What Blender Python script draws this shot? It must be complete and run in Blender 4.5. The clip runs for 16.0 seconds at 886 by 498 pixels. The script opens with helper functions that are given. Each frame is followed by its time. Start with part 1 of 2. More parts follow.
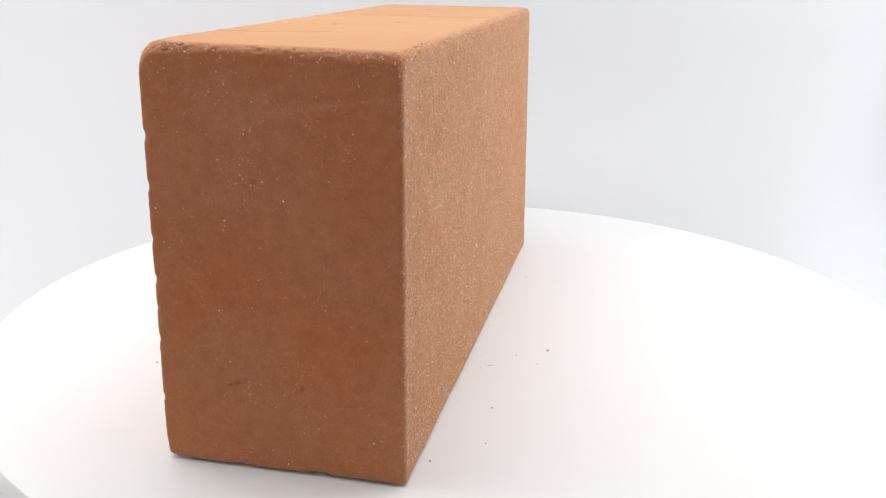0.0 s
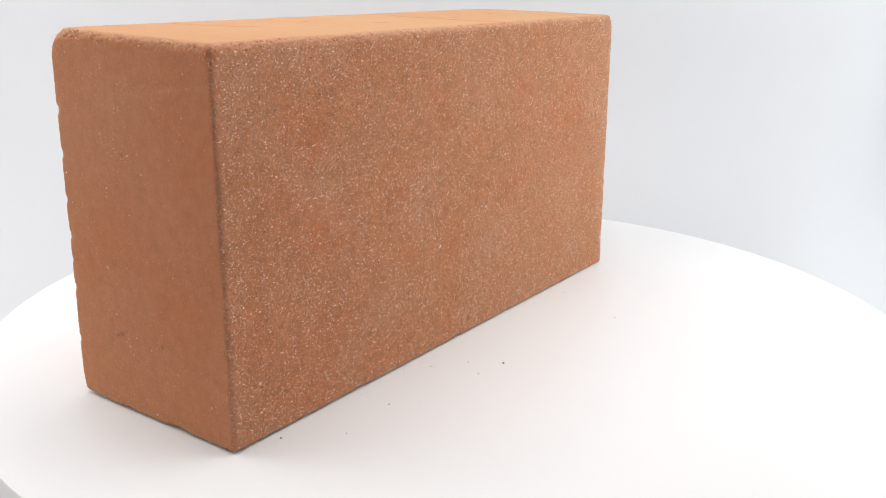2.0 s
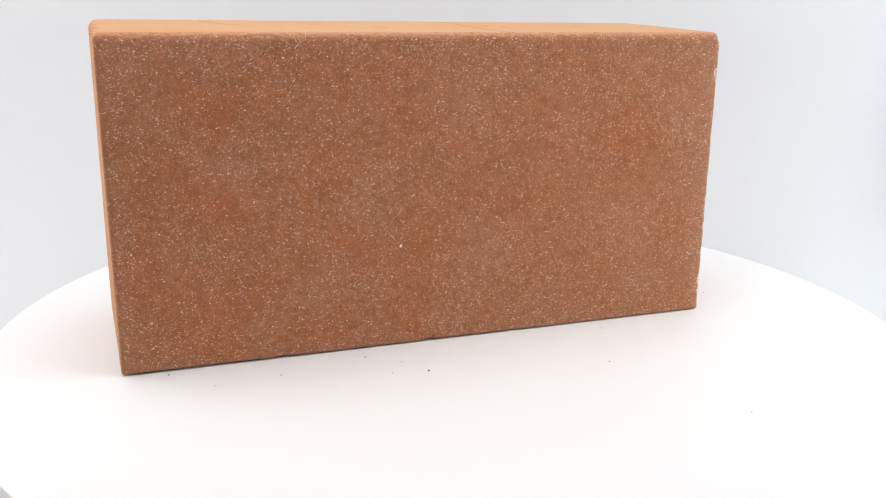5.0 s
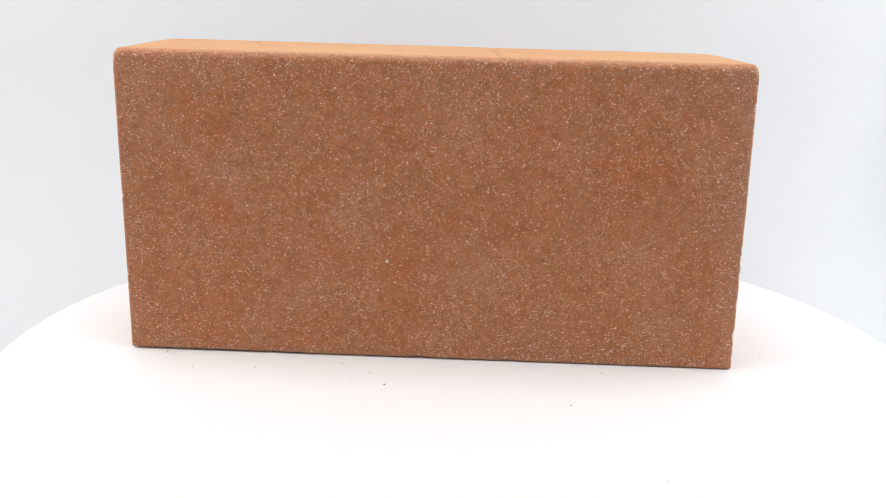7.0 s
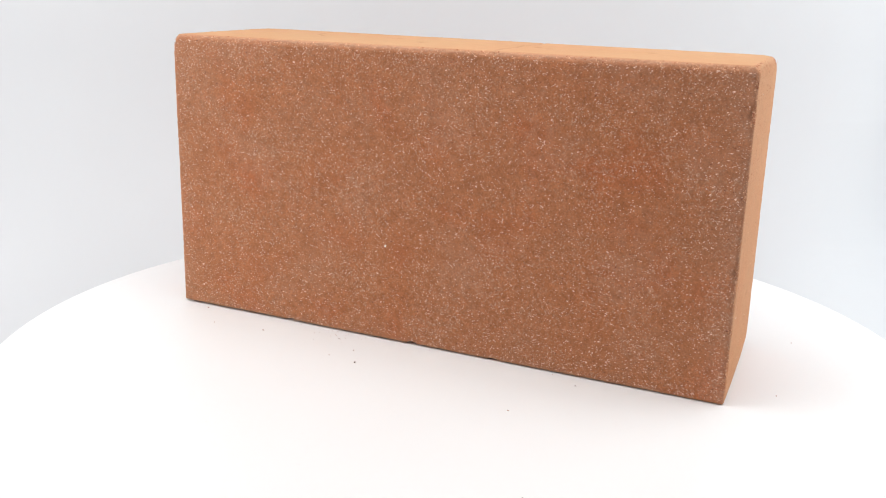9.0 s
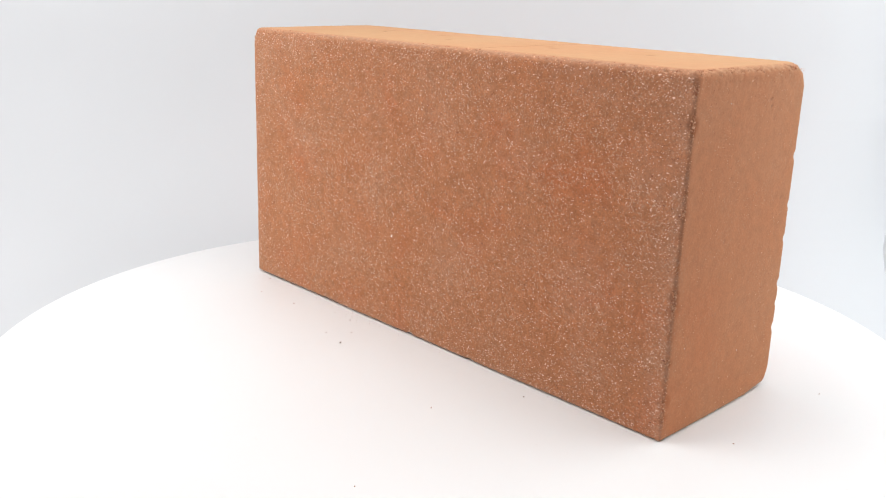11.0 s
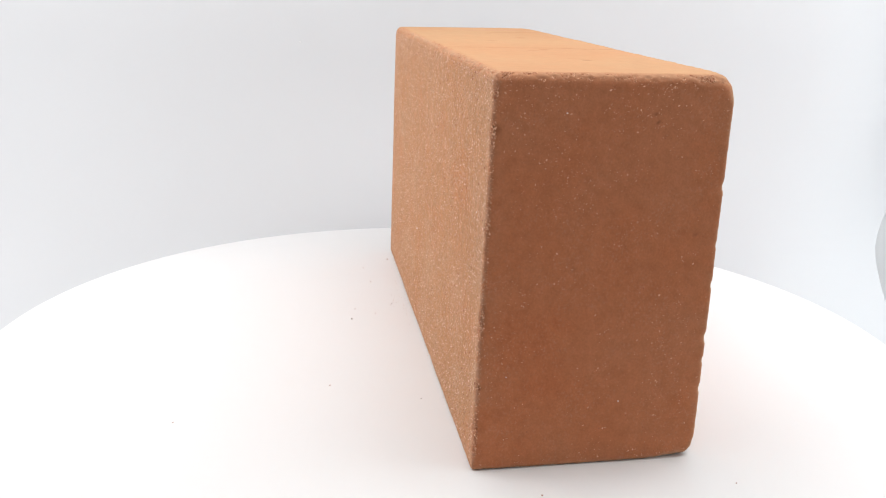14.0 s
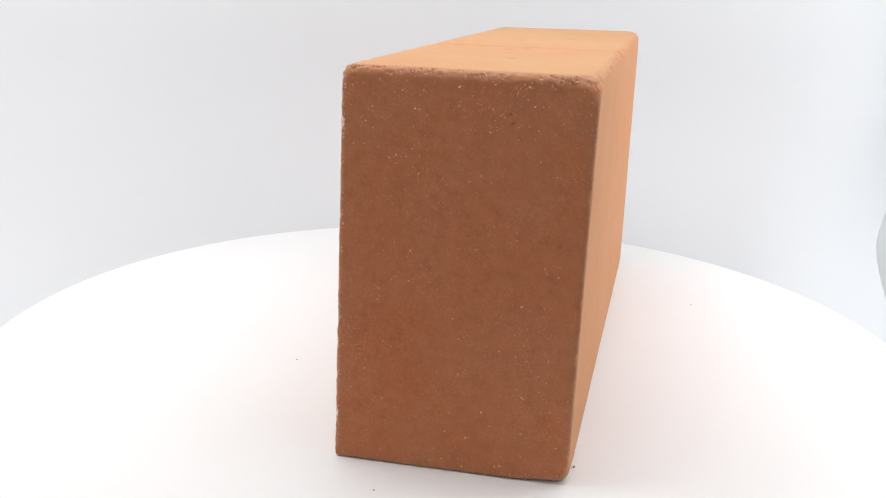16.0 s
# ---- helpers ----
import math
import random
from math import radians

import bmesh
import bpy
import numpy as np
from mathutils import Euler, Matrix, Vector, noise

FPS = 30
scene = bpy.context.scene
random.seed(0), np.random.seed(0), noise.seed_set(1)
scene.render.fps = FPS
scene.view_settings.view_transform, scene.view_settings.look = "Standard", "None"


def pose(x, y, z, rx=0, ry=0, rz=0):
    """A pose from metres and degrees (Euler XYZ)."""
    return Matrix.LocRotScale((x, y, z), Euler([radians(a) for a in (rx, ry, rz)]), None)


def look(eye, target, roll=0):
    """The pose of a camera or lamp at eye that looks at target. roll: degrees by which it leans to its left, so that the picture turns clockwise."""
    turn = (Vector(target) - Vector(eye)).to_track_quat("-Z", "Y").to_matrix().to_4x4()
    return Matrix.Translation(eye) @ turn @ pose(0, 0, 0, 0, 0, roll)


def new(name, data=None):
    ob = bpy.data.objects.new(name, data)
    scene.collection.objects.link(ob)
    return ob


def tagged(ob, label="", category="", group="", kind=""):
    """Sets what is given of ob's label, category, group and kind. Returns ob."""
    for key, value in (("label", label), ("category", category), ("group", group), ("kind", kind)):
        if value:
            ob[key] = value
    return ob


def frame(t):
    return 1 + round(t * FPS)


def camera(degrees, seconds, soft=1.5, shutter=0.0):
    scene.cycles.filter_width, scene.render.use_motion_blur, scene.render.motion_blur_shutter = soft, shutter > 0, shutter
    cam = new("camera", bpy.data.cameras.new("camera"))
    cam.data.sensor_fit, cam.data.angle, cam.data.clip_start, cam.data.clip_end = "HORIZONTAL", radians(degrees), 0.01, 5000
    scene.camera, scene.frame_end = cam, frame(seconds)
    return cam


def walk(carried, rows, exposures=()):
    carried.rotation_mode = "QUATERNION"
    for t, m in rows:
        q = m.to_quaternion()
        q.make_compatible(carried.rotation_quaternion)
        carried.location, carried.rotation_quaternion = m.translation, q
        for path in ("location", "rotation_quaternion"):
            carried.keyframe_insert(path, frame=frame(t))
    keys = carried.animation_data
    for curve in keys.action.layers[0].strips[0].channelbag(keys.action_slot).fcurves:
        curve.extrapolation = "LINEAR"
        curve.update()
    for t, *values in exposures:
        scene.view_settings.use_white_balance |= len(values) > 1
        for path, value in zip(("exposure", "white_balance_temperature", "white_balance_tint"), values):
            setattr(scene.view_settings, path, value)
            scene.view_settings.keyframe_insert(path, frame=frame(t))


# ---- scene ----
# The camera stands still before a turntable and only nods a little on its mount.
cam = camera(50.5, 16.0, soft=1.1)
EYE = (0.0, -0.3464, 0.1355)
NODS = [  # seconds, yaw, pitch, roll
    (0.0, 1.35, -17.32, 1.15), (0.5, 1.34, -17.29, 1.17), (1.0, 1.3, -17.28, 1.23), (1.5, 1.22, -17.2, 1.27), (2.0, 1.18, -17.15, 1.27),
    (2.5, 1.18, -17.06, 1.27), (3.0, 1.2, -16.95, 1.28), (3.5, 1.25, -16.91, 1.29), (4.0, 1.27, -16.81, 1.31), (4.2, 1.27, -16.76, 1.31),
    (6.3, 1.23, -16.41, 1.33), (6.5, 1.23, -16.13, 1.32), (7.0, 1.28, -15.24, 1.3), (7.5, 1.32, -15.06, 1.29), (8.0, 1.34, -15.12, 1.3),
    (8.5, 1.31, -15.58, 1.35), (9.0, 1.23, -15.65, 1.4), (9.2, 1.21, -15.65, 1.41), (11.5, 0.92, -15.97, 1.52), (12.0, 0.86, -16.11, 1.55),
    (12.5, 0.74, -16.06, 1.58), (13.0, 0.63, -16.03, 1.6), (13.5, 0.59, -15.84, 1.6), (14.0, 0.57, -15.85, 1.58), (14.5, 0.56, -15.84, 1.57),
    (15.0, 0.58, -15.97, 1.58), (16.0, 0.61, -15.99, 1.67)]
walk(cam, [(t, pose(*EYE, 0, 0, yaw) @ pose(0, 0, 0, 90 + pitch) @ pose(0, 0, 0, 0, 0, roll)) for t, yaw, pitch, roll in NODS],
     exposures=[(0.0, -0.08), (1.5, -0.13), (3.5, -0.20), (7.0, -0.12), (9.0, -0.14), (12.0, -0.14), (15.0, -0.09), (16.0, -0.10)])

# ---- light: the lamp panel under the ceiling of the photo booth ----
world = bpy.data.worlds.new("world")
scene.world = world
world.use_nodes = True
world.node_tree.nodes["Background"].inputs["Color"].default_value = (0.9, 0.95, 1.0, 1)
world.node_tree.nodes["Background"].inputs["Strength"].default_value = 0.05

LAMP_Z, TOP_WATTS, SIDE_WATTS = 0.40, 1.45, 0.70
def area_lamp(name, width, depth, watts, colour, m):
    data = bpy.data.lights.new(name, "AREA")
    data.shape, data.size, data.size_y, data.energy, data.color = "RECTANGLE", width, depth, watts, colour
    ob = new(name, data)
    ob.matrix_world = m


# a lamp strip under the ceiling, and lamp light that comes in through the cloth of both sides
area_lamp("booth_lamp", 0.56, 0.24, TOP_WATTS, (0.985, 0.99, 1.0), pose(-0.02, -0.045, LAMP_Z - 0.002))
area_lamp("side_light", 0.26, 0.38, SIDE_WATTS * 1.08, (0.99, 0.99, 1.0), look((-0.385, 0.005, 0.14), (0, 0.005, 0.14)))
area_lamp("side_light", 0.26, 0.38, SIDE_WATTS * 0.86, (0.93, 0.975, 1.0), look((0.315, 0.052, 0.14), (0, 0.052, 0.14)))


# ---- materials ----
def material(name, rough=0.5, spec=0.5):
    m = bpy.data.materials.new(name)
    m.use_nodes = True
    b = m.node_tree.nodes["Principled BSDF"]
    b.inputs["Roughness"].default_value = rough
    b.inputs["Specular IOR Level"].default_value = spec
    return m, m.node_tree, b


def node(tree, kind, **sockets):
    n = tree.nodes.new(kind)
    for key, value in sockets.items():
        n.inputs[key.replace("_", " ")].default_value = value
    return n


def noise_node(tree, coords, scale, detail=4.0, rough=0.6):
    n = node(tree, "ShaderNodeTexNoise", Scale=scale, Detail=detail, Roughness=rough)
    tree.links.new(coords, n.inputs["Vector"])
    return n.outputs["Fac"]


def ramp(tree, fac, stops):
    r = tree.nodes.new("ShaderNodeValToRGB")
    el = r.color_ramp.elements
    while len(el) < len(stops):
        el.new(0.5)
    for e, (p, c) in zip(el, stops):
        e.position, e.color = p, (*c, 1)
    tree.links.new(fac, r.inputs["Fac"])
    return r.outputs["Color"]


def mix(tree, fac, a, b, blend="MIX"):
    m = tree.nodes.new("ShaderNodeMix")
    m.data_type, m.blend_type = "RGBA", blend
    for socket, value in ((m.inputs[0], fac), (m.inputs[6], a), (m.inputs[7], b)):
        if isinstance(value, bpy.types.NodeSocket):
            tree.links.new(value, socket)
        elif isinstance(value, tuple):
            socket.default_value = (*value, 1)
        else:
            socket.default_value = value
    return m.outputs[2]


def math_node(tree, op, a, b, clamp=True):
    m = tree.nodes.new("ShaderNodeMath")
    m.operation, m.use_clamp = op, clamp
    for socket, value in zip(m.inputs, (a, b)):
        if isinstance(value, bpy.types.NodeSocket):
            tree.links.new(value, socket)
        else:
            socket.default_value = value
    return m.outputs[0]


def bump(tree, bsdf, height, strength, distance):
    n = node(tree, "ShaderNodeBump", Strength=strength, Distance=distance)
    tree.links.new(height, n.inputs["Height"])
    tree.links.new(n.outputs["Normal"], bsdf.inputs["Normal"])


def brick_material():
    m, tree, b = material("fired_clay", 0.88, 0.3)
    b.inputs["Sheen Weight"].default_value = 0.25
    b.inputs["Sheen Roughness"].default_value = 0.5
    b.inputs["Sheen Tint"].default_value = (0.80, 0.79, 0.42, 1)
    at = tree.nodes.new("ShaderNodeTexCoord").outputs["Object"]
    grit = tree.nodes.new("ShaderNodeAttribute")
    grit.attribute_name = "grit"
    dust = tree.nodes.new("ShaderNodeAttribute")
    dust.attribute_name = "dust"
    pit = tree.nodes.new("ShaderNodeAttribute")
    pit.attribute_name = "pit"
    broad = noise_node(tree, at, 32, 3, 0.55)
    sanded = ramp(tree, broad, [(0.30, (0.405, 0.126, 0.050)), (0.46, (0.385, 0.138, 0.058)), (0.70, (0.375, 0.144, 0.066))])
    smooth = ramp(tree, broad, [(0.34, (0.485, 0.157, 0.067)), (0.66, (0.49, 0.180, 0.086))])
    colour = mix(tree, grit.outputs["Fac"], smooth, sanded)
    middle = noise_node(tree, at, 260, 4, 0.65)
    colour = mix(tree, math_node(tree, "ADD", math_node(tree, "MULTIPLY", grit.outputs["Fac"], 0.25), 0.2), colour, ramp(tree, middle, [(0.3, (0.33, 0.33, 0.33)), (0.7, (0.66, 0.66, 0.66))]), "OVERLAY")
    fine = noise_node(tree, at, 1500, 3, 0.7)
    grain = ramp(tree, fine, [(0.32, (0.37, 0.37, 0.37)), (0.68, (0.66, 0.66, 0.66))])
    colour = mix(tree, math_node(tree, "MULTIPLY", grit.outputs["Fac"], 0.9), colour, grain, "OVERLAY")
    # pale sand bound into the moulded face
    sand = ramp(tree, noise_node(tree, at, 1150, 3, 0.65), [(0.53, (0, 0, 0)), (0.66, (1, 1, 1))])
    patch = ramp(tree, noise_node(tree, at, 55, 3, 0.6), [(0.36, (0.1, 0.1, 0.1)), (0.62, (1, 1, 1))])
    amount = math_node(tree, "MULTIPLY", math_node(tree, "MULTIPLY", sand, patch), math_node(tree, "MULTIPLY", grit.outputs["Fac"], 0.5))
    colour = mix(tree, amount, colour, (0.64, 0.43, 0.31))
    # dust on edges and faces; on the top this mix is painted-in light
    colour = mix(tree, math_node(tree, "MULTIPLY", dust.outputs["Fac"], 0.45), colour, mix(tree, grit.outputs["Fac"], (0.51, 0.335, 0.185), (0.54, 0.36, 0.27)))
    colour = mix(tree, math_node(tree, "MULTIPLY", pit.outputs["Fac"], 0.7), colour, (0.13, 0.055, 0.035))
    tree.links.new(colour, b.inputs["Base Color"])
    height = math_node(tree, "ADD", math_node(tree, "MULTIPLY", fine, grit.outputs["Fac"]), math_node(tree, "MULTIPLY", middle, 0.35), False)
    bump(tree, b, height, 0.5, 0.0004)
    return m


def speckle_material(name, dark, pale, rough=0.75, stone=None):
    m, tree, b = material(name, rough, 0.12)
    island = tree.nodes.new("ShaderNodeNewGeometry").outputs["Random Per Island"]
    stops = [(0.13 if stone else 0.0, dark), (0.70, tuple((a + c) / 2 for a, c in zip(dark, pale))), (1.0, pale)]
    if stone:
        stops = [(0.0, stone), (0.11, stone)] + stops
    tree.links.new(ramp(tree, island, stops), b.inputs["Base Color"])
    return m


def white_material(name, colour, rough, wear=0.03, relief=0.0):
    m, tree, b = material(name, rough, 0.4)
    at = tree.nodes.new("ShaderNodeTexCoord").outputs["Object"]
    dim = tuple(c * (1 - wear) for c in colour)
    blotch = mix(tree, noise_node(tree, at, 9, 4, 0.6), colour, dim)
    tree.links.new(mix(tree, ramp(tree, noise_node(tree, at, 700, 2), [(0.70, (0, 0, 0)), (0.8, (0.12, 0.12, 0.12))]), blotch, (0.6, 0.56, 0.54)), b.inputs["Base Color"])
    if relief:
        bump(tree, b, noise_node(tree, at, 6, 2), relief, 0.01)
    return m


CLAY = brick_material()
GRIT = speckle_material("pale_sand_grit", (0.50, 0.265, 0.175), (0.90, 0.67, 0.55), stone=(0.24, 0.09, 0.055))
WHITE_STONE = speckle_material("white_inclusion", (0.80, 0.74, 0.68), (0.90, 0.87, 0.82))
EDGE_GRIT = speckle_material("loose_clay_grit", (0.49, 0.21, 0.11), (0.80, 0.50, 0.33), stone=(0.38, 0.14, 0.075))
CRUMB_DARK = speckle_material("dark_crumb", (0.10, 0.06, 0.05), (0.22, 0.12, 0.09), 0.9)
CRUMB_CLAY = speckle_material("clay_crumb", (0.36, 0.20, 0.14), (0.50, 0.31, 0.23), 0.9)
PLATE = white_material("white_plate", (0.83, 0.825, 0.82), 0.45)
SHEET = white_material("white_backdrop_sheet", (0.625, 0.635, 0.65), 0.6, 0.03, 0.15)
BOOTH = white_material("white_booth_cloth", (0.86, 0.855, 0.85), 0.8, 0.04, 0.2)
BOOTH_BLUE = white_material("cool_white_booth_cloth", (0.86, 0.87, 0.88), 0.8, 0.04, 0.2)
# warm bounce colour for the added panel behind the camera
FRONT_FILL = white_material("cream_fill_panel", (0.74, 0.65, 0.58), 0.9, 0.1)
NAVY = white_material("navy_base_plastic", (0.012, 0.012, 0.05), 0.4, 0.2)
SPOT = white_material("grey_spot", (0.73, 0.73, 0.74), 0.8, 0.1)


# ---- mesh helpers ----
def mesh_of(name, verts, faces, mat, smooth=False):
    me = bpy.data.meshes.new(name)
    me.from_pydata(verts, [], faces)
    me.materials.append(mat)
    if smooth:
        me.polygons.foreach_set("use_smooth", [True] * len(me.polygons))
    me.update()
    return me


def part(name, me, parent, label=""):
    ob = new(name, me)
    ob.parent = parent
    return tagged(ob, label)


def slab(name, lo, hi, mat, bevel=0.002):
    bm = bmesh.new()
    bmesh.ops.create_cube(bm, size=1.0)
    for v in bm.verts:
        v.co = [lo[k] + (v.co[k] + 0.5) * (hi[k] - lo[k]) for k in range(3)]
    bmesh.ops.bevel(bm, geom=bm.edges[:], offset=bevel, segments=2, affect="EDGES", profile=0.5)
    me = bpy.data.meshes.new(name)
    bm.to_mesh(me)
    bm.free()
    me.materials.append(mat)
    return me


def lathe(name, profile, mat, steps=160):
    """A closed turned body from (radius, height) pairs, from the axis round to the axis."""
    verts, faces, rings = [], [], []
    for r, z in profile:
        if r < 1e-6:
            rings.append([len(verts)])
            verts.append((0, 0, z))
        else:
            rings.append(list(range(len(verts), len(verts) + steps)))
            verts += [(r * math.cos(2 * math.pi * k / steps), r * math.sin(2 * math.pi * k / steps), z) for k in range(steps)]
    for a, b in zip(rings, rings[1:]):
        for k in range(steps):
            j = (k + 1) % steps
            if len(a) == 1:
                faces.append((a[0], b[k], b[j]))
            elif len(b) == 1:
                faces.append((a[k], b[0], a[j]))
            else:
                faces.append((a[k], b[k], b[j], a[j]))
    me = mesh_of(name, verts, faces, mat, True)
    bm = bmesh.new()
    bm.from_mesh(me)
    bmesh.ops.recalc_face_normals(bm, faces=bm.faces[:])
    for e in bm.edges:
        if len(e.link_faces) == 2 and e.calc_face_angle(0) > 0.6:
            e.smooth = False
    bm.to_mesh(me)
    bm.free()
    return me


# ---- the booth: floor, sheet, walls ----
FLOOR_Z, WALL_Y = -0.075, 0.22


def booth():
    t = 0.012
    tagged(new("floor", slab("floor", (-0.40, -0.64, FLOOR_Z - 0.021), (0.36, 0.30, FLOOR_Z - 0.002), BOOTH)), "white cloth floor of a small photo booth", "floor", kind="structure")
    tagged(new("wall_west", slab("wall_west", (-0.40, -0.64, FLOOR_Z - 0.002), (-0.388, 0.30, 0.42), BOOTH)), "white cloth side wall of the photo booth", "wall", kind="structure")
    tagged(new("wall_east", slab("wall_east", (0.318, -0.64, FLOOR_Z - 0.002), (0.33, 0.30, 0.42), BOOTH_BLUE)), "cool white cloth side wall of the photo booth", "wall", kind="structure")
    tagged(new("wall_north", slab("wall_north", (-0.388, 0.2325, FLOOR_Z - 0.002), (0.318, 0.2445, 0.42), BOOTH_BLUE)), "white cloth back wall behind the backdrop sheet", "wall", kind="structure")
    # never in view: added to close the booth and bounce light onto front faces
    tagged(new("wall_south", slab("wall_south", (-0.388, -0.632, FLOOR_Z - 0.002), (0.318, -0.62, 0.42), FRONT_FILL)), "unseen cream panel added behind the camera to bounce warm fill light", "wall", kind="structure")
    tagged(new("ceiling", slab("ceiling", (-0.40, -0.64, 0.42), (0.33, 0.30, 0.42 + t), BOOTH)), "white cloth ceiling of the photo booth", "ceiling", kind="structure")
    # sweep: wall, bend, floor, as a thin sheet
    r, n = 0.17, 32
    line = [(WALL_Y, 0.415 - k * (0.415 - FLOOR_Z - r) / 10) for k in range(11)]
    line += [(WALL_Y - r + r * math.cos(a), FLOOR_Z + r - r * math.sin(a)) for a in (math.pi / 2 * k / n for k in range(1, n + 1))]
    line += [(WALL_Y - r - k * 0.07, FLOOR_Z) for k in range(1, 10)]
    thick, left, right = 0.0012, -0.36, 0.2435
    verts, faces, m = [], [], len(line)
    for side in (0, 1):
        for i, (y, z) in enumerate(line):
            y0, z0 = line[max(i - 1, 0)]
            y1, z1 = line[min(i + 1, m - 1)]
            d = math.hypot(y1 - y0, z1 - z0)
            ny, nz = -(z1 - z0) / d * -1, (y1 - y0) / d * -1
            off = -thick * side
            for j in range(9):
                lean = min(0.3 * (z + 0.006 + math.hypot(z + 0.006, 0.012)), 0.045) + 0.1 * max(0.0, -0.006 - z)
                verts.append((left + (right + lean - left) * j / 8, y + off * (-abs(ny)), z - abs(nz) * thick * side))
    w = 9
    for side in (0, 1):
        base = side * m * w
        for i in range(m - 1):
            for j in range(w - 1):
                q = (base + i * w + j, base + i * w + j + 1, base + (i + 1) * w + j + 1, base + (i + 1) * w + j)
                faces.append(q if side else q[::-1])
    for i in range(m - 1):
        for j in (0, w - 1):
            faces.append((i * w + j, (i + 1) * w + j, m * w + (i + 1) * w + j, m * w + i * w + j))
    sheet = tagged(new("backdrop", mesh_of("backdrop", verts, faces, SHEET, True)), "white seamless paper backdrop sheet curving to the floor", "backdrop", kind="structure")
    for x, z, size in ((-0.0937, 0.0992, 0.0007), (-0.0727, 0.0716, 0.0008), (-0.2534, 0.0805, 0.0007)):
        ring = [(size * math.cos(a) * random.uniform(0.7, 1.2), 0, size * math.sin(a) * random.uniform(0.7, 1.2)) for a in (math.pi * k / 4 for k in range(8))]
        ob = part("spot", mesh_of("spot", [(0, -0.0003, 0)] + ring, [(0, k + 1, (k + 1) % 8 + 1) for k in range(8)], SPOT), sheet, "faint grey spot on the sheet")
        ob.location = (x, WALL_Y - 0.0002, z)


booth()


def booth_lamp_panel():
    panel = tagged(new("lamp_panel"), "white framed lamp strip under the booth ceiling", "lamp")
    panel.location = (-0.02, -0.045, LAMP_Z)
    part("housing", slab("housing", (-0.285, -0.125, 0.0), (0.285, 0.125, 0.0185), BOOTH), panel)


booth_lamp_panel()

# ---- the turntable ----
turntable = tagged(new("turntable"), "round white motor turntable on a dark navy base", "turntable")
turntable.location = (0, 0, FLOOR_Z)
H_TABLE = -FLOOR_Z
PLATE_R = 0.1762
plate = part("plate", lathe("plate", [
    (0, H_TABLE - 0.0075), (PLATE_R - 0.0006, H_TABLE - 0.0075), (PLATE_R, H_TABLE - 0.0069), (PLATE_R, H_TABLE - 0.001),
    (PLATE_R - 0.0003, H_TABLE - 0.0003), (PLATE_R - 0.001, H_TABLE), (0.1, H_TABLE), (0.03, H_TABLE), (0, H_TABLE)], PLATE), turntable, "smooth white plate")
part("base", lathe("base", [(0, 0.0), (0.052, 0.0), (0.056, 0.003), (0.100, 0.022), (0.150, H_TABLE - 0.026), (0.168, H_TABLE - 0.016), (0.166, H_TABLE - 0.0085), (0, H_TABLE - 0.0085)], NAVY), turntable, "dark navy plastic base")

# ---- the brick ----
LENGTH, WIDTH, HEIGHT = 0.2289, 0.0662, 0.1136
BRICK_AT = (-0.01313, 0.02426)
HALF = np.array([LENGTH / 2, WIDTH / 2, HEIGHT / 2])

# how far each corner is out of the true box (mm): pressed and fired bricks are never square
SKEW = {(-1, -1, 0): (0.3, -1.0, 0.51), (-1, 1, 0): (-0.6, 1.4, 0.53), (1, -1, 0): (1.6, -2.0, 0.0), (1, 1, 0): (0.0, 0.1, 0.0),
        (-1, -1, 1): (-0.3, 0.42, 0.5), (-1, 1, 1): (-0.8, 1.6, 0.9), (1, -1, 1): (1.2, 0.3, 0.1), (1, 1, 1): (-0.5, 1.6, -0.3)}


def skewed(p):
    """Places on the true box (metres, base at z = 0), as they lie on the skewed brick."""
    p = np.asarray(p, float)
    moved = p.copy()
    for (i, j, k), off in SKEW.items():
        share = (0.5 + i * p[:, 0] / LENGTH) * (0.5 + j * p[:, 1] / WIDTH) * (p[:, 2] / HEIGHT if k else 1 - p[:, 2] / HEIGHT)
        moved += share[:, None] * np.array(off) / 1000
    return moved


# chips on the edges: x, y, z, reach, depth (mm)
CHIPS = [(114.5, -33, 98, 2.2, 0.9), (114.5, -33, 95.5, 1.4, 0.4), (114.5, -33, 47, 1.6, 0.7), (114.5, -33, 42.5, 2.6, 0.45), (114.5, -33, 36, 2.2, 0.3),
         (114.5, -33, 26, 1.8, 0.4), (114.5, -33, 13, 2.6, 0.6), (114.5, -33, 8, 1.6, 0.4), (114.5, -33, 72, 1.8, 0.3),
         (114.5, 33, 22, 1.6, 0.4), (114.5, 33, 31, 1.4, 0.35), (114.5, 33, 38, 1.7, 0.4), (114.5, 33, 54, 1.5, 0.4),
         (114.5, 33, 66, 1.4, 0.3), (114.5, 33, 83, 1.5, 0.4), (-114.5, 33, 18, 1.4, 0.3), (-114.5, 33, 35, 1.6, 0.35), (-114.5, 33, 52, 1.5, 0.4), (-114.5, 33, 44, 1.2, 0.3),
         (-114.5, 33, 63, 1.4, 0.3), (-114.5, 33, 77, 1.7, 0.4), (-114.5, 33, 90, 1.6, 0.5), (20, 33, 113.4, 2.5, 1.0), (26, 33, 113.4, 1.5, 0.6),
         (-4, -33, 0, 2.0, 0.6), (30, -33, 0, 1.8, 0.4), (-60, -33, 0, 2.2, 0.3), (-114.5, -10, 0, 3.0, 0.5), (-114.5, 12, 0, 2.2, 0.4),
         (2, -33.2, 5.7, 1.6, 0.4), (-114.5, -33, 60, 1.3, 0.3), (-114.5, -33, 30, 1.3, 0.3)]
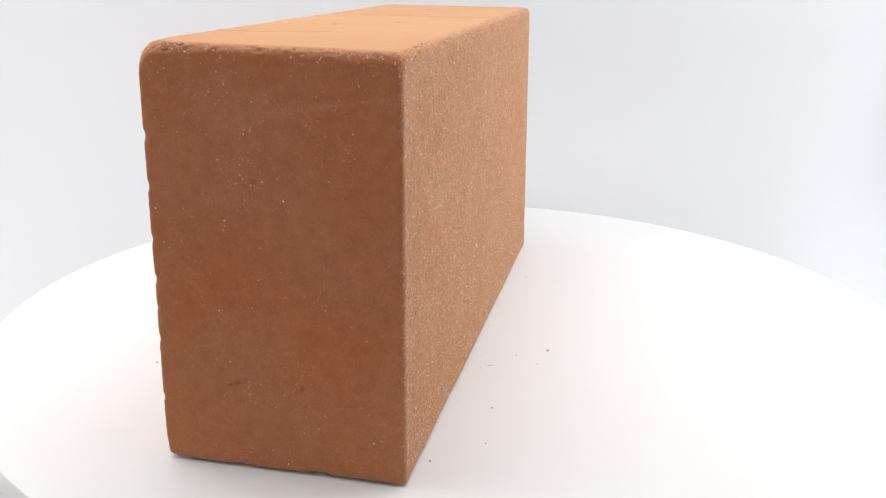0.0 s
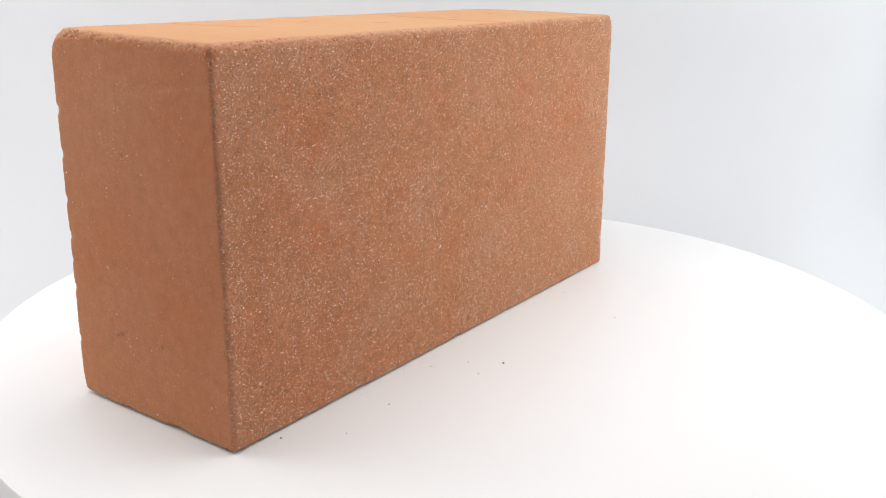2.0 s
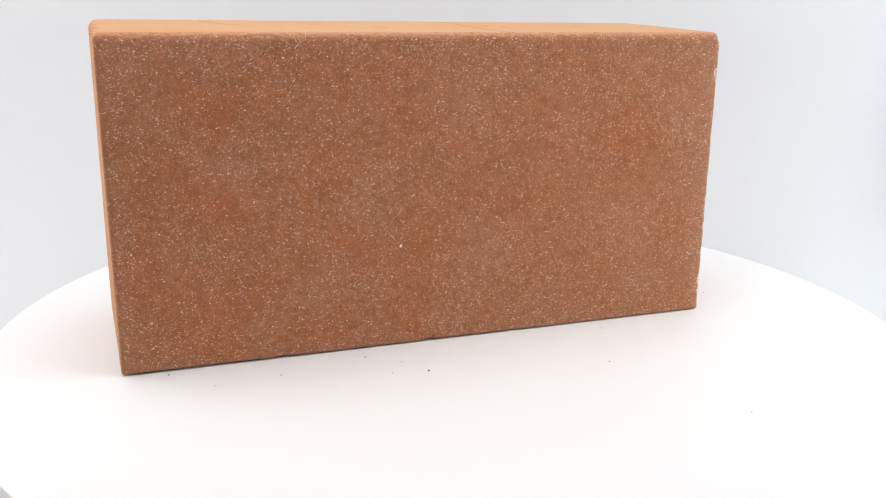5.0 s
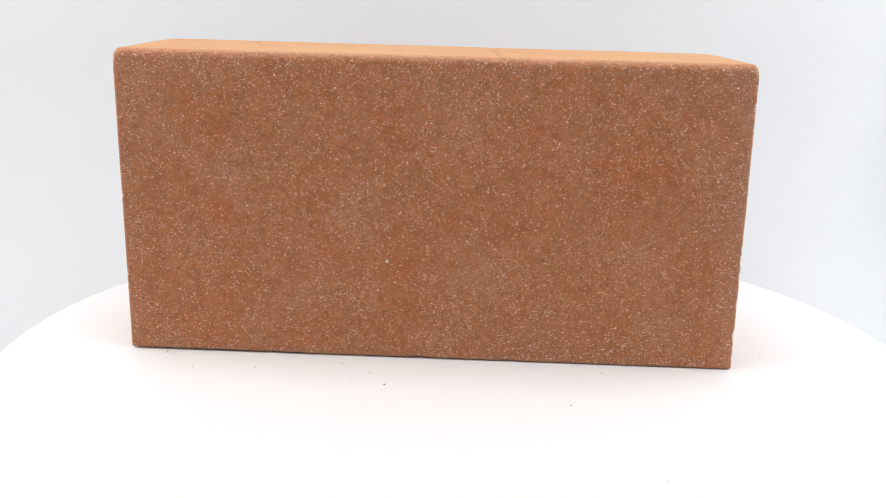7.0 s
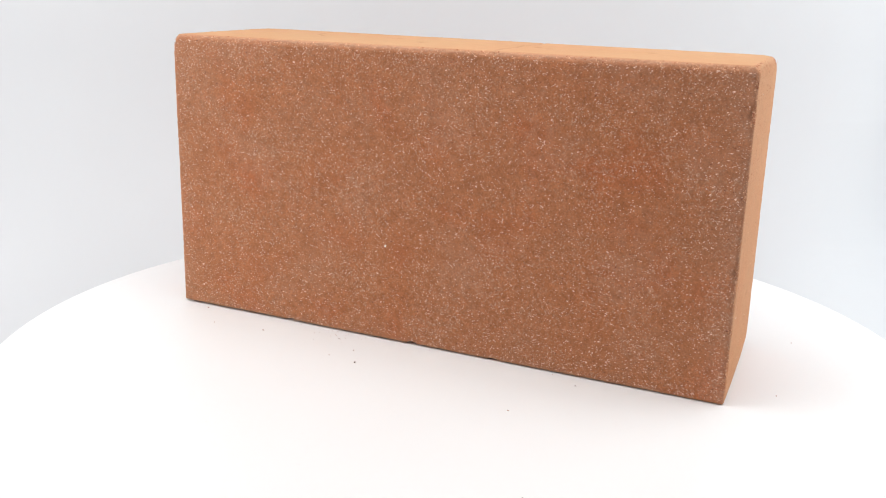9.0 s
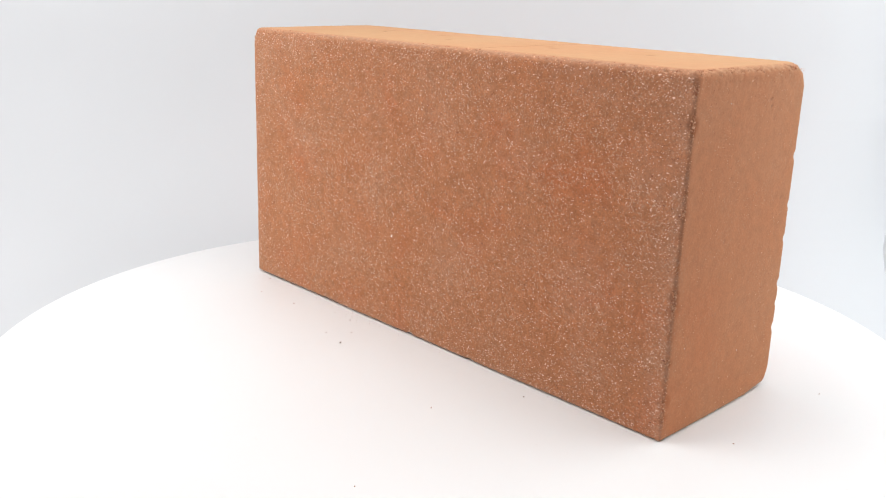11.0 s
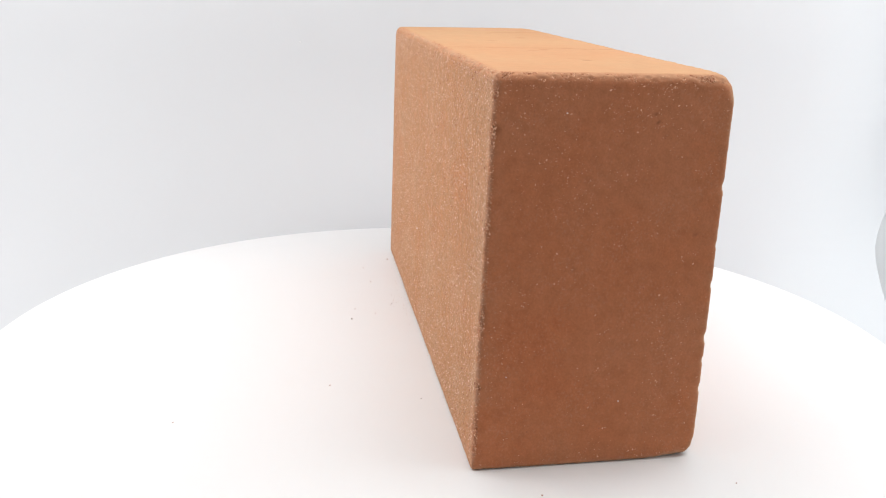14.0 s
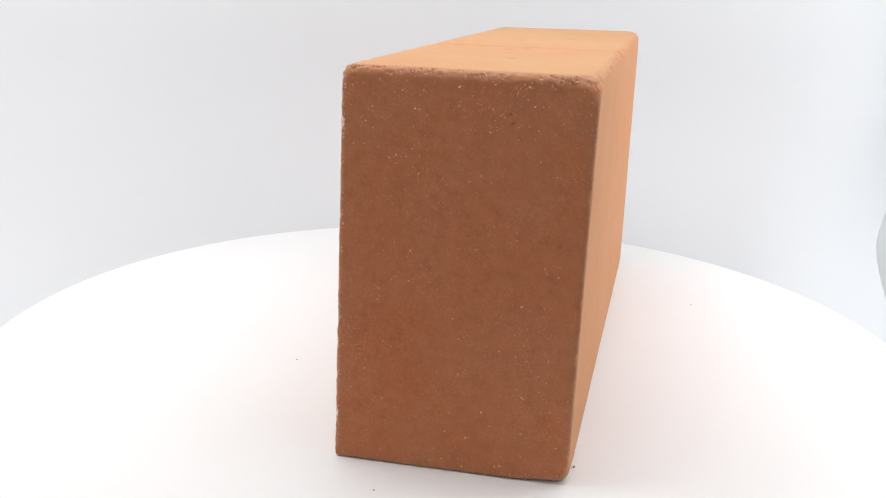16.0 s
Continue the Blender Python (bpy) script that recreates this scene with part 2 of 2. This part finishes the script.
# hairline cracks on the top: points x, y (mm)
CRACKS = [[(-77, 34), (-75, 25), (-73, 16), (-69, 6), (-64, 1)], [(25, -33), (23, -18), (24, -4), (22, 8), (25, 18), (23, 33)]]
POCKS = [(-36, 9, 2.0, 0.6), (-33, 10, 1.4, 0.5), (-30, 8, 1.2, 0.4), (-15.5, -6, 2.4, 0.4), (-13, -8, 1.5, 0.3), (69, 1, 2.5, 0.35), (73, 4, 2.0, 0.3), (30, 2, 2.0, 0.4), (36, -3, 2.2, 0.35)]
# dark pits: face axis sign, x or y, z, reach (mm)
PITS = [(-1, 11.5, 25, 0.8), (-1, 13.5, 24, 0.6), (-1, 9.5, 26, 0.6), (-1, -6, 25, 0.8), (-1, 16, 28, 0.7), (-1, 5, 80, 0.9), (-1, 12, 88, 1.0), (1, 26, 69.4, 0.5), (1, 11, 103, 0.5), (1, 8, 99, 0.45),
        (1, 14, 97, 0.5), (1, 12, 101, 0.4), (1, 6, 102, 0.4), (1, -8, 60, 0.6), (1, 2, 40, 0.6)]
SCRATCH = [(8, 96.2), (0, 97.4), (-10, 99.6), (-20, 101.0), (-31, 102.2)]


def near_line(px, py, line):
    best = np.full(len(px), 1e9)
    for (ax, ay), (bx, by) in zip(line, line[1:]):
        dx, dy = bx - ax, by - ay
        s = np.clip(((px - ax) * dx + (py - ay) * dy) / (dx * dx + dy * dy), 0, 1)
        best = np.minimum(best, np.hypot(px - ax - s * dx, py - ay - s * dy))
    return best


def noise_at(points, scale, shift=0.0):
    return np.array([noise.noise(Vector((x * scale + shift, y * scale, z * scale))) for x, y, z in points])


def brick_mesh(step=0.00075):
    counts = [int(round(2 * h / step)) for h in HALF]
    axes = [np.linspace(-h, h, c + 1) for h, c in zip(HALF, counts)]
    index, verts, faces = {}, [], []

    def vert(i, j, k):
        key = (i, j, k)
        if key not in index:
            index[key] = len(verts)
            verts.append((axes[0][i], axes[1][j], axes[2][k]))
        return index[key]

    for axis in range(3):
        u, v = [(1, 2), (2, 0), (0, 1)][axis]
        for end in (0, counts[axis]):
            for a in range(counts[u]):
                for b in range(counts[v]):
                    q = []
                    for da, db in ((0, 0), (1, 0), (1, 1), (0, 1)):
                        ijk = [0, 0, 0]
                        ijk[axis], ijk[u], ijk[v] = end, a + da, b + db
                        q.append(vert(*ijk))
                    faces.append(q if end else q[::-1])
    p = np.array(verts)
    flat = p.copy()
    up = p[:, 2] / HEIGHT + 0.5
    ease = lambda v: np.clip(v, 0, 1) ** 2 * (3 - 2 * np.clip(v, 0, 1))
    high, low = ease((up - 0.93) / 0.06), ease((0.05 - up) / 0.04)
    upright = np.where(p[:, 0] > 0, np.where(p[:, 1] > 0, 0.0010, 0.0013), np.where(p[:, 1] > 0, 0.0009, 0.0010))
    radius = upright * (1 - high - low) + 0.0030 * high + 0.0010 * low + 0.00025 * noise_at(p, 60)
    worn = ease((np.abs(p[:, 0]) - 0.098) / 0.015) * ease((p[:, 1] - 0.017) / 0.014)
    radius += worn * (0.0016 * high + np.where(p[:, 0] > 0, 0.0024, 0.0009) * ease((0.07 - up) / 0.06))
    inner = HALF[None] - radius[:, None]
    core = np.clip(p, -inner, inner)
    out = p - core
    length = np.linalg.norm(out, axis=1, keepdims=True)
    normal = out / np.maximum(length, 1e-9)
    p = core + normal * radius[:, None]
    over = (np.abs(out) > 1e-7).sum(1)
    second = np.sort(np.abs(out), axis=1)[:, 1] / radius
    edge = np.clip(second * 1.6, 0, 1) * (over > 1)
    # how near to an edge a place on a face lies (5 mm reach)
    gap = np.sort(HALF[None] - np.abs(flat), axis=1)[:, 1]
    close = np.exp(-gap / 0.004)
    moulded = np.clip((-normal[:, 1] - 0.3) / 0.5, 0, 1)
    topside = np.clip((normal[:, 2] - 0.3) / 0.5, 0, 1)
    endside = np.clip((np.abs(normal[:, 0]) - 0.3) / 0.5, 0, 1)
    n1, n2, n3 = noise_at(flat, 900, 3.1), noise_at(flat, 330, 7.7), noise_at(flat, 24, 1.3)
    push = 0.00007 * n1 * np.maximum(moulded, 0.3) + 0.00012 * n3
    push += edge * (0.00014 * n1 - 0.00022 * np.clip(n2, 0, 1) + 0.00008 * n2)
    rim = np.exp(-(HALF[2] - flat[:, 2]) / 0.003) * np.maximum(endside, edge)
    n4 = noise_at(flat, 620, 5.5)
    push += rim * (0.00012 * n2 + 0.00040 * n4 + 0.00035 * n1)
    mm = flat * 1000
    mm[:, 2] += HEIGHT * 500
    pit = np.zeros(len(p))
    for x, y, z, reach, depth in CHIPS:
        d = np.linalg.norm(mm - (x, y, z), axis=1)
        push -= 0.001 * depth * np.clip(1.25 - (d / reach) ** 2 + 0.35 * n2, 0, 1) * (d < 1.6 * reach)
    top = topside > 0.9
    for line in CRACKS:
        d = near_line(mm[:, 0] + 0.8 * n2, mm[:, 1], line)
        push -= top * 0.0004 * np.exp(-(d / 0.42) ** 2)
        pit = np.maximum(pit, top * 0.75 * np.exp(-(d / 0.40) ** 2))
    for x, y, reach, depth in POCKS:
        d = np.hypot(mm[:, 0] - x, mm[:, 1] - y)
        hole = top * np.exp(-(d / reach) ** 2 * 1.5)
        push -= 0.001 * depth * hole * (0.6 + n2)
        pit = np.maximum(pit, 0.5 * hole * np.clip(n2 + 0.3, 0, 1))
    dust = 0.40 * (1 - 0.7 * high) * close * np.clip(n2 + 0.55, 0, 1) * (1 - 0.8 * topside) * np.where(moulded > 0.5, 1.0, 0.6)
    dust = np.maximum(dust, 0.8 * edge * (1 - topside) * (1 - high) * np.clip(0.7 + 0.6 * n2, 0, 1))
    for sign, y, z, reach in PITS:
        d = np.hypot(mm[:, 1] - y, mm[:, 2] - z)
        hole = (normal[:, 0] * sign > 0.8) * np.exp(-(d / reach) ** 2) * np.clip(0.5 + 1.2 * n1 + n2, 0, 1)
        push -= 0.0003 * hole
        pit = np.maximum(pit, hole)
    # upward faces coloured paler all over: light from above put into the colour
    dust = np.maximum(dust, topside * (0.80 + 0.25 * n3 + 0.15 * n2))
    dust = np.maximum(dust, moulded * 0.30 * np.clip(1.3 * noise_at(flat, 42, 2.2) + 0.9 * n2, 0, 1))
    dust = np.maximum(dust, moulded * (0.75 * np.exp(-(114.5 - mm[:, 0]) / 7) + 0.4 * np.exp(-(114.5 + mm[:, 0]) / 5)) * np.clip(0.7 + 0.6 * n2, 0, 1))
    for x, y, z, reach in ((114.5, -33, 98.5, 1.7), (114.5, -33, 101, 1.0), (114.5, -33, 47, 2.0), (114.5, -33, 44.5, 1.2), (114.5, -33, 92, 0.9)):
        d = np.linalg.norm(mm - (x, y, z), axis=1)
        pit = np.maximum(pit, 0.38 * np.exp(-(d / reach) ** 2) * np.clip(0.6 + n1 + 0.5 * n2, 0, 1))
    face_e = normal[:, 0] < -0.8
    d = near_line(mm[:, 1], mm[:, 2] + 0.5 * n2, SCRATCH)
    dust = np.maximum(dust, face_e * 0.45 * np.exp(-(d / 0.7) ** 2) * np.clip(0.55 + n2 + 0.5 * n1, 0, 1))
    cloud = np.exp(-(((mm[:, 1] - 8) / 12) ** 2 + ((mm[:, 2] - 98) / 14) ** 2))
    dust = np.maximum(dust, face_e * 0.2 * cloud * np.clip(0.2 + 1.5 * n2, 0, 1))
    p = p + normal * push[:, None]
    p[:, 2] += HEIGHT / 2
    p = skewed(p)
    p[:, 2] -= p[:, 2].min()
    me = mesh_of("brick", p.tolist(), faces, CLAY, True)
    # the dust values hold real dust and the top's painted brightness
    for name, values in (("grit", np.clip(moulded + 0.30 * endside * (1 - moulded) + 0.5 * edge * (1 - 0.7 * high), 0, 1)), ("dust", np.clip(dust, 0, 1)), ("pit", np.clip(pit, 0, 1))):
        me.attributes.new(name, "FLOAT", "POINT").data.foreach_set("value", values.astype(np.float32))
    return me


def square(x, y, z, out=None):
    """A place on the true box (mm), as it lies on the brick (m); out: the normal along which the face's swells lift it."""
    at = Vector(skewed([(x / 1000, y / 1000, z / 1000)])[0])
    if out is None:
        return at
    swell = noise.noise(Vector((x * 0.024 + 1.3, y * 0.024, (z - HEIGHT * 500) * 0.024)))
    return at + out * (0.00012 * swell + 0.00003)


def grain(verts, faces, at, right, up, out, long, wide, high, a=None):
    """A low four-sided grain on a face."""
    a = random.uniform(0, math.pi) if a is None else a
    c, s = math.cos(a), math.sin(a)
    u, v = right * c + up * s, up * c - right * s
    b = len(verts)
    for k, (i, j) in enumerate(((1, 0.1), (0.1, 1), (-1, -0.15), (-0.1, -1))):
        f = random.uniform(0.7, 1.2)
        verts.append(tuple(at + u * (long * i * f) + v * (wide * j * f) - out * 0.00008))
    verts.append(tuple(at + out * high + u * long * random.uniform(-0.3, 0.3)))
    faces.extend(((b, b + 1, b + 4), (b + 1, b + 2, b + 4), (b + 2, b + 3, b + 4), (b + 3, b, b + 4)))


def grit_mesh():
    random.seed(5)
    verts, faces = [], []
    made = 0
    while made < 23000:
        x, z = random.uniform(-113, 113), random.uniform(1, 111.5)
        density = 0.5 + 0.22 * noise.noise(Vector((x * 0.055, z * 0.055, 4.0))) + 0.45 * noise.noise(Vector((x * 0.2, z * 0.2, 9.0)))
        density += 0.5 * math.exp(-min(113 - abs(x), z, 113 - z) / 6)
        if random.random() > density:
            continue
        made += 1
        big = random.random() ** 3
        grain(verts, faces, square(x, -33.1, z, Vector((0, -1, 0))), Vector((1, 0, 0)), Vector((0, 0, 1)), Vector((0, -1, 0)),
              0.00023 + 0.00032 * big + 0.00013 * random.random(), 0.000145 + 0.00014 * big + 0.00004 * random.random(), 0.00005 + 0.00010 * big, random.gauss(0, 0.5))
    return mesh_of("grit", verts, faces, GRIT)


# clusters of loose grains on the two ends: y, z, half width and half height (mm)
CLOUDS = {-1: [(12, 98, 8, 9), (28, 97, 3, 3), (9, 80, 8, 10), (4, 20, 14, 10), (-2, 101, 12, 2)],
          1: [(-22, 100, 9, 8), (10, 101, 8, 9), (-10, 84, 14, 12), (22, 30, 8, 18), (-26, 40, 4, 20)]}


def edge_grit_mesh():
    """Loose clay grains along the rounded upper edges and on the two ends."""
    random.seed(6)
    verts, faces, r, z = [], [], 2.9, HEIGHT * 1000
    for k in range(8000):
        turn = random.uniform(-0.15, 1.25)
        c, sn = math.cos(turn), math.sin(turn)
        if k < 2800:
            along = random.uniform(-112, 112)
            if noise.noise(Vector((along * 0.12, 2.0, 0))) < random.uniform(-0.8, 0.2):
                continue
            at, out, right = square(along, -33.0 + r - r * c, z - r + r * sn), Vector((0, -c, sn)), Vector((1, 0, 0))
        else:
            sign = 1 if k % 5 > 1 else -1
            along = random.uniform(-31, 27)
            if noise.noise(Vector((along * 0.2, 7.0, sign))) < random.uniform(-0.7, 0.4):
                continue
            at, out, right = square(sign * (114.3 - r + r * c), along, z - r + r * sn - (0.8 if turn < 0.3 else 0)), Vector((sign * c, 0, sn)), Vector((0, 1, 0))
        big = random.random() ** 3
        grain(verts, faces, at, right, out.cross(right), out, 0.00022 + 0.00034 * big, 0.00018 + 0.00028 * big, 0.00007 + 0.00016 * big)
    for sign in (-1, 1):
        # down the two upright edges of the moulded face
        bend = 1.3 if sign > 0 else 1.0
        for k in range(1500):
            turn, up = random.uniform(0.05, 1.5), random.uniform(1.5, 110)
            c, sn = math.cos(turn), math.sin(turn)
            if noise.noise(Vector((sign * 4.0, up * 0.2, 6.0))) < random.uniform(-0.9, 0.5):
                continue
            big, out = random.random() ** 3, Vector((sign * c, -sn, 0))
            grain(verts, faces, square(sign * (114.4 - bend + bend * c), -33.05 + bend - bend * sn, up), Vector((0, 0, 1)), Vector((0, 0, 1)).cross(out), out,
                  0.00018 + 0.00026 * big, 0.00015 + 0.00022 * big, 0.00006 + 0.00012 * big)
        for k in range(5200):
            y, z = random.uniform(-32, 32), random.uniform(1.5, 112)
            cloud = 0.5 * math.exp(-(z - 1.5) / 5) + 0.7 * math.exp(-(112 - z) / 9)
            for cy, cz, wide, high in CLOUDS[sign]:
                cloud += 1.1 * math.exp(-((y - cy) / wide) ** 2 - ((z - cz) / high) ** 2)
            fleck = noise.noise(Vector((y * 0.12, z * 0.12, 3.0 + sign))) + 0.8 * noise.noise(Vector((y * 0.4, z * 0.4, 8.0 + sign)))
            if fleck + cloud < random.uniform(0.0, 1.1):
                continue
            big = random.random() ** 6
            grain(verts, faces, square(sign * 114.45, y, z, Vector((sign, 0, 0))), Vector((0, 1, 0)), Vector((0, 0, 1)), Vector((sign, 0, 0)),
                  0.00019 + 0.00030 * big + 0.00008 * random.random(), 0.00014 + 0.00021 * big, 0.00003 + 0.00008 * big)
    return mesh_of("edge_grit", verts, faces, EDGE_GRIT)


def brick():
    ob = tagged(new("brick", brick_mesh()), "orange-brown fired clay brick standing on its long edge", "brick")
    grit = part("grit", grit_mesh(), ob, "pale sand grains on the brick faces")
    tagged(grit, kind="stuff")
    tagged(part("edge_grit", edge_grit_mesh(), ob, "crumbly clay grains on the ends and upper edges"), kind="stuff")
    random.seed(9)
    # x, z and half size (mm) of the larger white stones in the moulded face
    for x, z, size in ((-15.7, 38.1, 0.85), (-18.7, 59.1, 0.5), (12.4, 96.6, 0.5), (-8.6, 26.6, 0.45), (30.6, 91.8, 0.55), (101.7, 73.6, 0.5), (-97, 6, 0.5), (29, 94, 0.4)):
        verts, faces = [], []
        for k in range(3 if size > 0.8 else 1):
            shift = Vector((random.uniform(-1, 1), 0, random.uniform(-1, 1))) * size * 0.0006 * (k > 0)
            grain(verts, faces, square(x, -33.1, z, Vector((0, -1, 0))) + shift, Vector((1, 0, 0)), Vector((0, 0, 1)), Vector((0, -1, 0)), size * 0.0007, size * 0.00055, 0.0002)
        part("white_stone", mesh_of("white_stone", verts, faces, WHITE_STONE), ob, "white stone in the clay")
    for sign, y, z, size in ((-1, -24.9, 11.8, 0.5), (-1, -1.5, 2.2, 0.6), (-1, 31.0, 71.6, 0.5), (-1, -3, 76, 0.4), (1, -13.2, 103.2, 0.5), (1, 8.4, 19.6, 0.5), (1, -24.8, 28.9, 0.4)):
        verts, faces = [], []
        grain(verts, faces, square(sign * 114.45, y, z, Vector((sign, 0, 0))), Vector((0, 1, 0)), Vector((0, 0, 1)), Vector((sign, 0, 0)), size * 0.0007, size * 0.0006, 0.0002)
        part("white_stone", mesh_of("white_stone", verts, faces, WHITE_STONE), ob, "white stone in the clay")
    return ob


# ---- crumbs on the plate ----
def crumb_mesh(size, mat, seed):
    rnd = random.Random(seed)
    bm = bmesh.new()
    bmesh.ops.create_icosphere(bm, subdivisions=1, radius=size)
    for v in bm.verts:
        v.co *= rnd.uniform(0.7, 1.2)
        v.co.z *= 0.7
    low = min(v.co.z for v in bm.verts)
    for v in bm.verts:
        v.co.z -= low
    me = bpy.data.meshes.new("crumb")
    bm.to_mesh(me)
    bm.free()
    me.materials.append(mat)
    return me


CRUMBS = [  # x, y, half size (mm), dark
    (-26.4, -36.6, 0.42, 1), (-32.9, -26.1, 0.26, 0), (-38.9, -34.3, 0.25, 0), (-44.2, -18.1, 0.30, 1), (-75.8, -24.5, 0.34, 0), (-112.2, -13.0, 0.34, 0),
    (-98.5, -26.4, 0.24, 0), (118.3, 6.3, 0.36, 0), (39.0, -48.4, 0.32, 0), (53.0, -18.4, 0.26, 1), (118.1, 63.5, 0.28, 0), (-70.8, 93.1, 0.34, 0), (62.5, -98.5, 0.25, 0), (89.7, 58.2, 0.5, 0)]


def crumbs():
    made = []
    for k, (x, y, size, dark) in enumerate(CRUMBS):
        ob = tagged(new("crumb", crumb_mesh(size / 1000, CRUMB_DARK if dark else CRUMB_CLAY, k)),
                    "tiny dark crumb lying on the white plate" if dark else "tiny brown brick crumb lying on the white plate", "crumb", "crumbs on the turntable")
        made.append((ob, x / 1000, y / 1000))
    rnd = random.Random(21)
    verts, faces = [], []
    for k in range(70):
        if k < 45:
            x, y = rnd.gauss(-46, 5), -10.6 - abs(rnd.gauss(0, 4.5))
        else:
            x, y = rnd.uniform(-120, 95), -10.8 - abs(rnd.gauss(0, 1.6))
        size = rnd.uniform(0.06, 0.15) / 1000
        b = len(verts)
        for i in range(4):
            a = i * math.pi / 2 + rnd.random()
            verts.append((x / 1000 + size * math.cos(a), y / 1000 + size * math.sin(a), 0))
        verts.append((x / 1000, y / 1000, size))
        faces += [(b + i, b + (i + 1) % 4, b + 4) for i in range(4)]
    dust = tagged(new("brick_dust", mesh_of("brick_dust", verts, faces, CRUMB_CLAY)), "fine brown brick dust strewn along the brick's foot", "dust", kind="stuff")
    made.append((dust, 0, 0))
    return made


the_brick = brick()
the_crumbs = crumbs()

# ---- what turns ----
TURNS = [  # seconds, degrees of the plate
    (0.0, 79.38), (0.5, 73.67), (1.0, 67.85), (1.5, 62.12), (2.0, 56.35), (2.5, 50.61), (3.0, 44.9), (3.5, 39.21), (4.0, 33.44), (4.2, 31.15),
    (6.3, 7.33), (6.5, 5.05), (7.0, -0.65), (7.5, -6.31), (8.0, -11.98), (8.5, -17.61), (9.0, -23.24), (9.2, -25.49), (11.5, -51.3), (12.0, -57.04),
    (12.5, -62.7), (13.0, -68.44), (13.5, -74.18), (14.0, -79.9), (14.5, -85.61), (15.0, -91.34), (15.5, -96.94), (16.0, -102.54)]
SECONDS, DEGREES = zip(*TURNS)


def motions():
    steps = [(k / 4, float(np.interp(k / 4, SECONDS, DEGREES))) for k in range(65)]
    walk(plate, [(t, pose(0, 0, 0, 0, 0, a)) for t, a in steps])
    walk(the_brick, [(t, pose(0, 0, 0, 0, 0, a) @ pose(*BRICK_AT, 0.00005)) for t, a in steps])
    for ob, x, y in the_crumbs:
        walk(ob, [(t, pose(0, 0, 0, 0, 0, a) @ pose(x, y, 0.00002)) for t, a in steps])


motions()
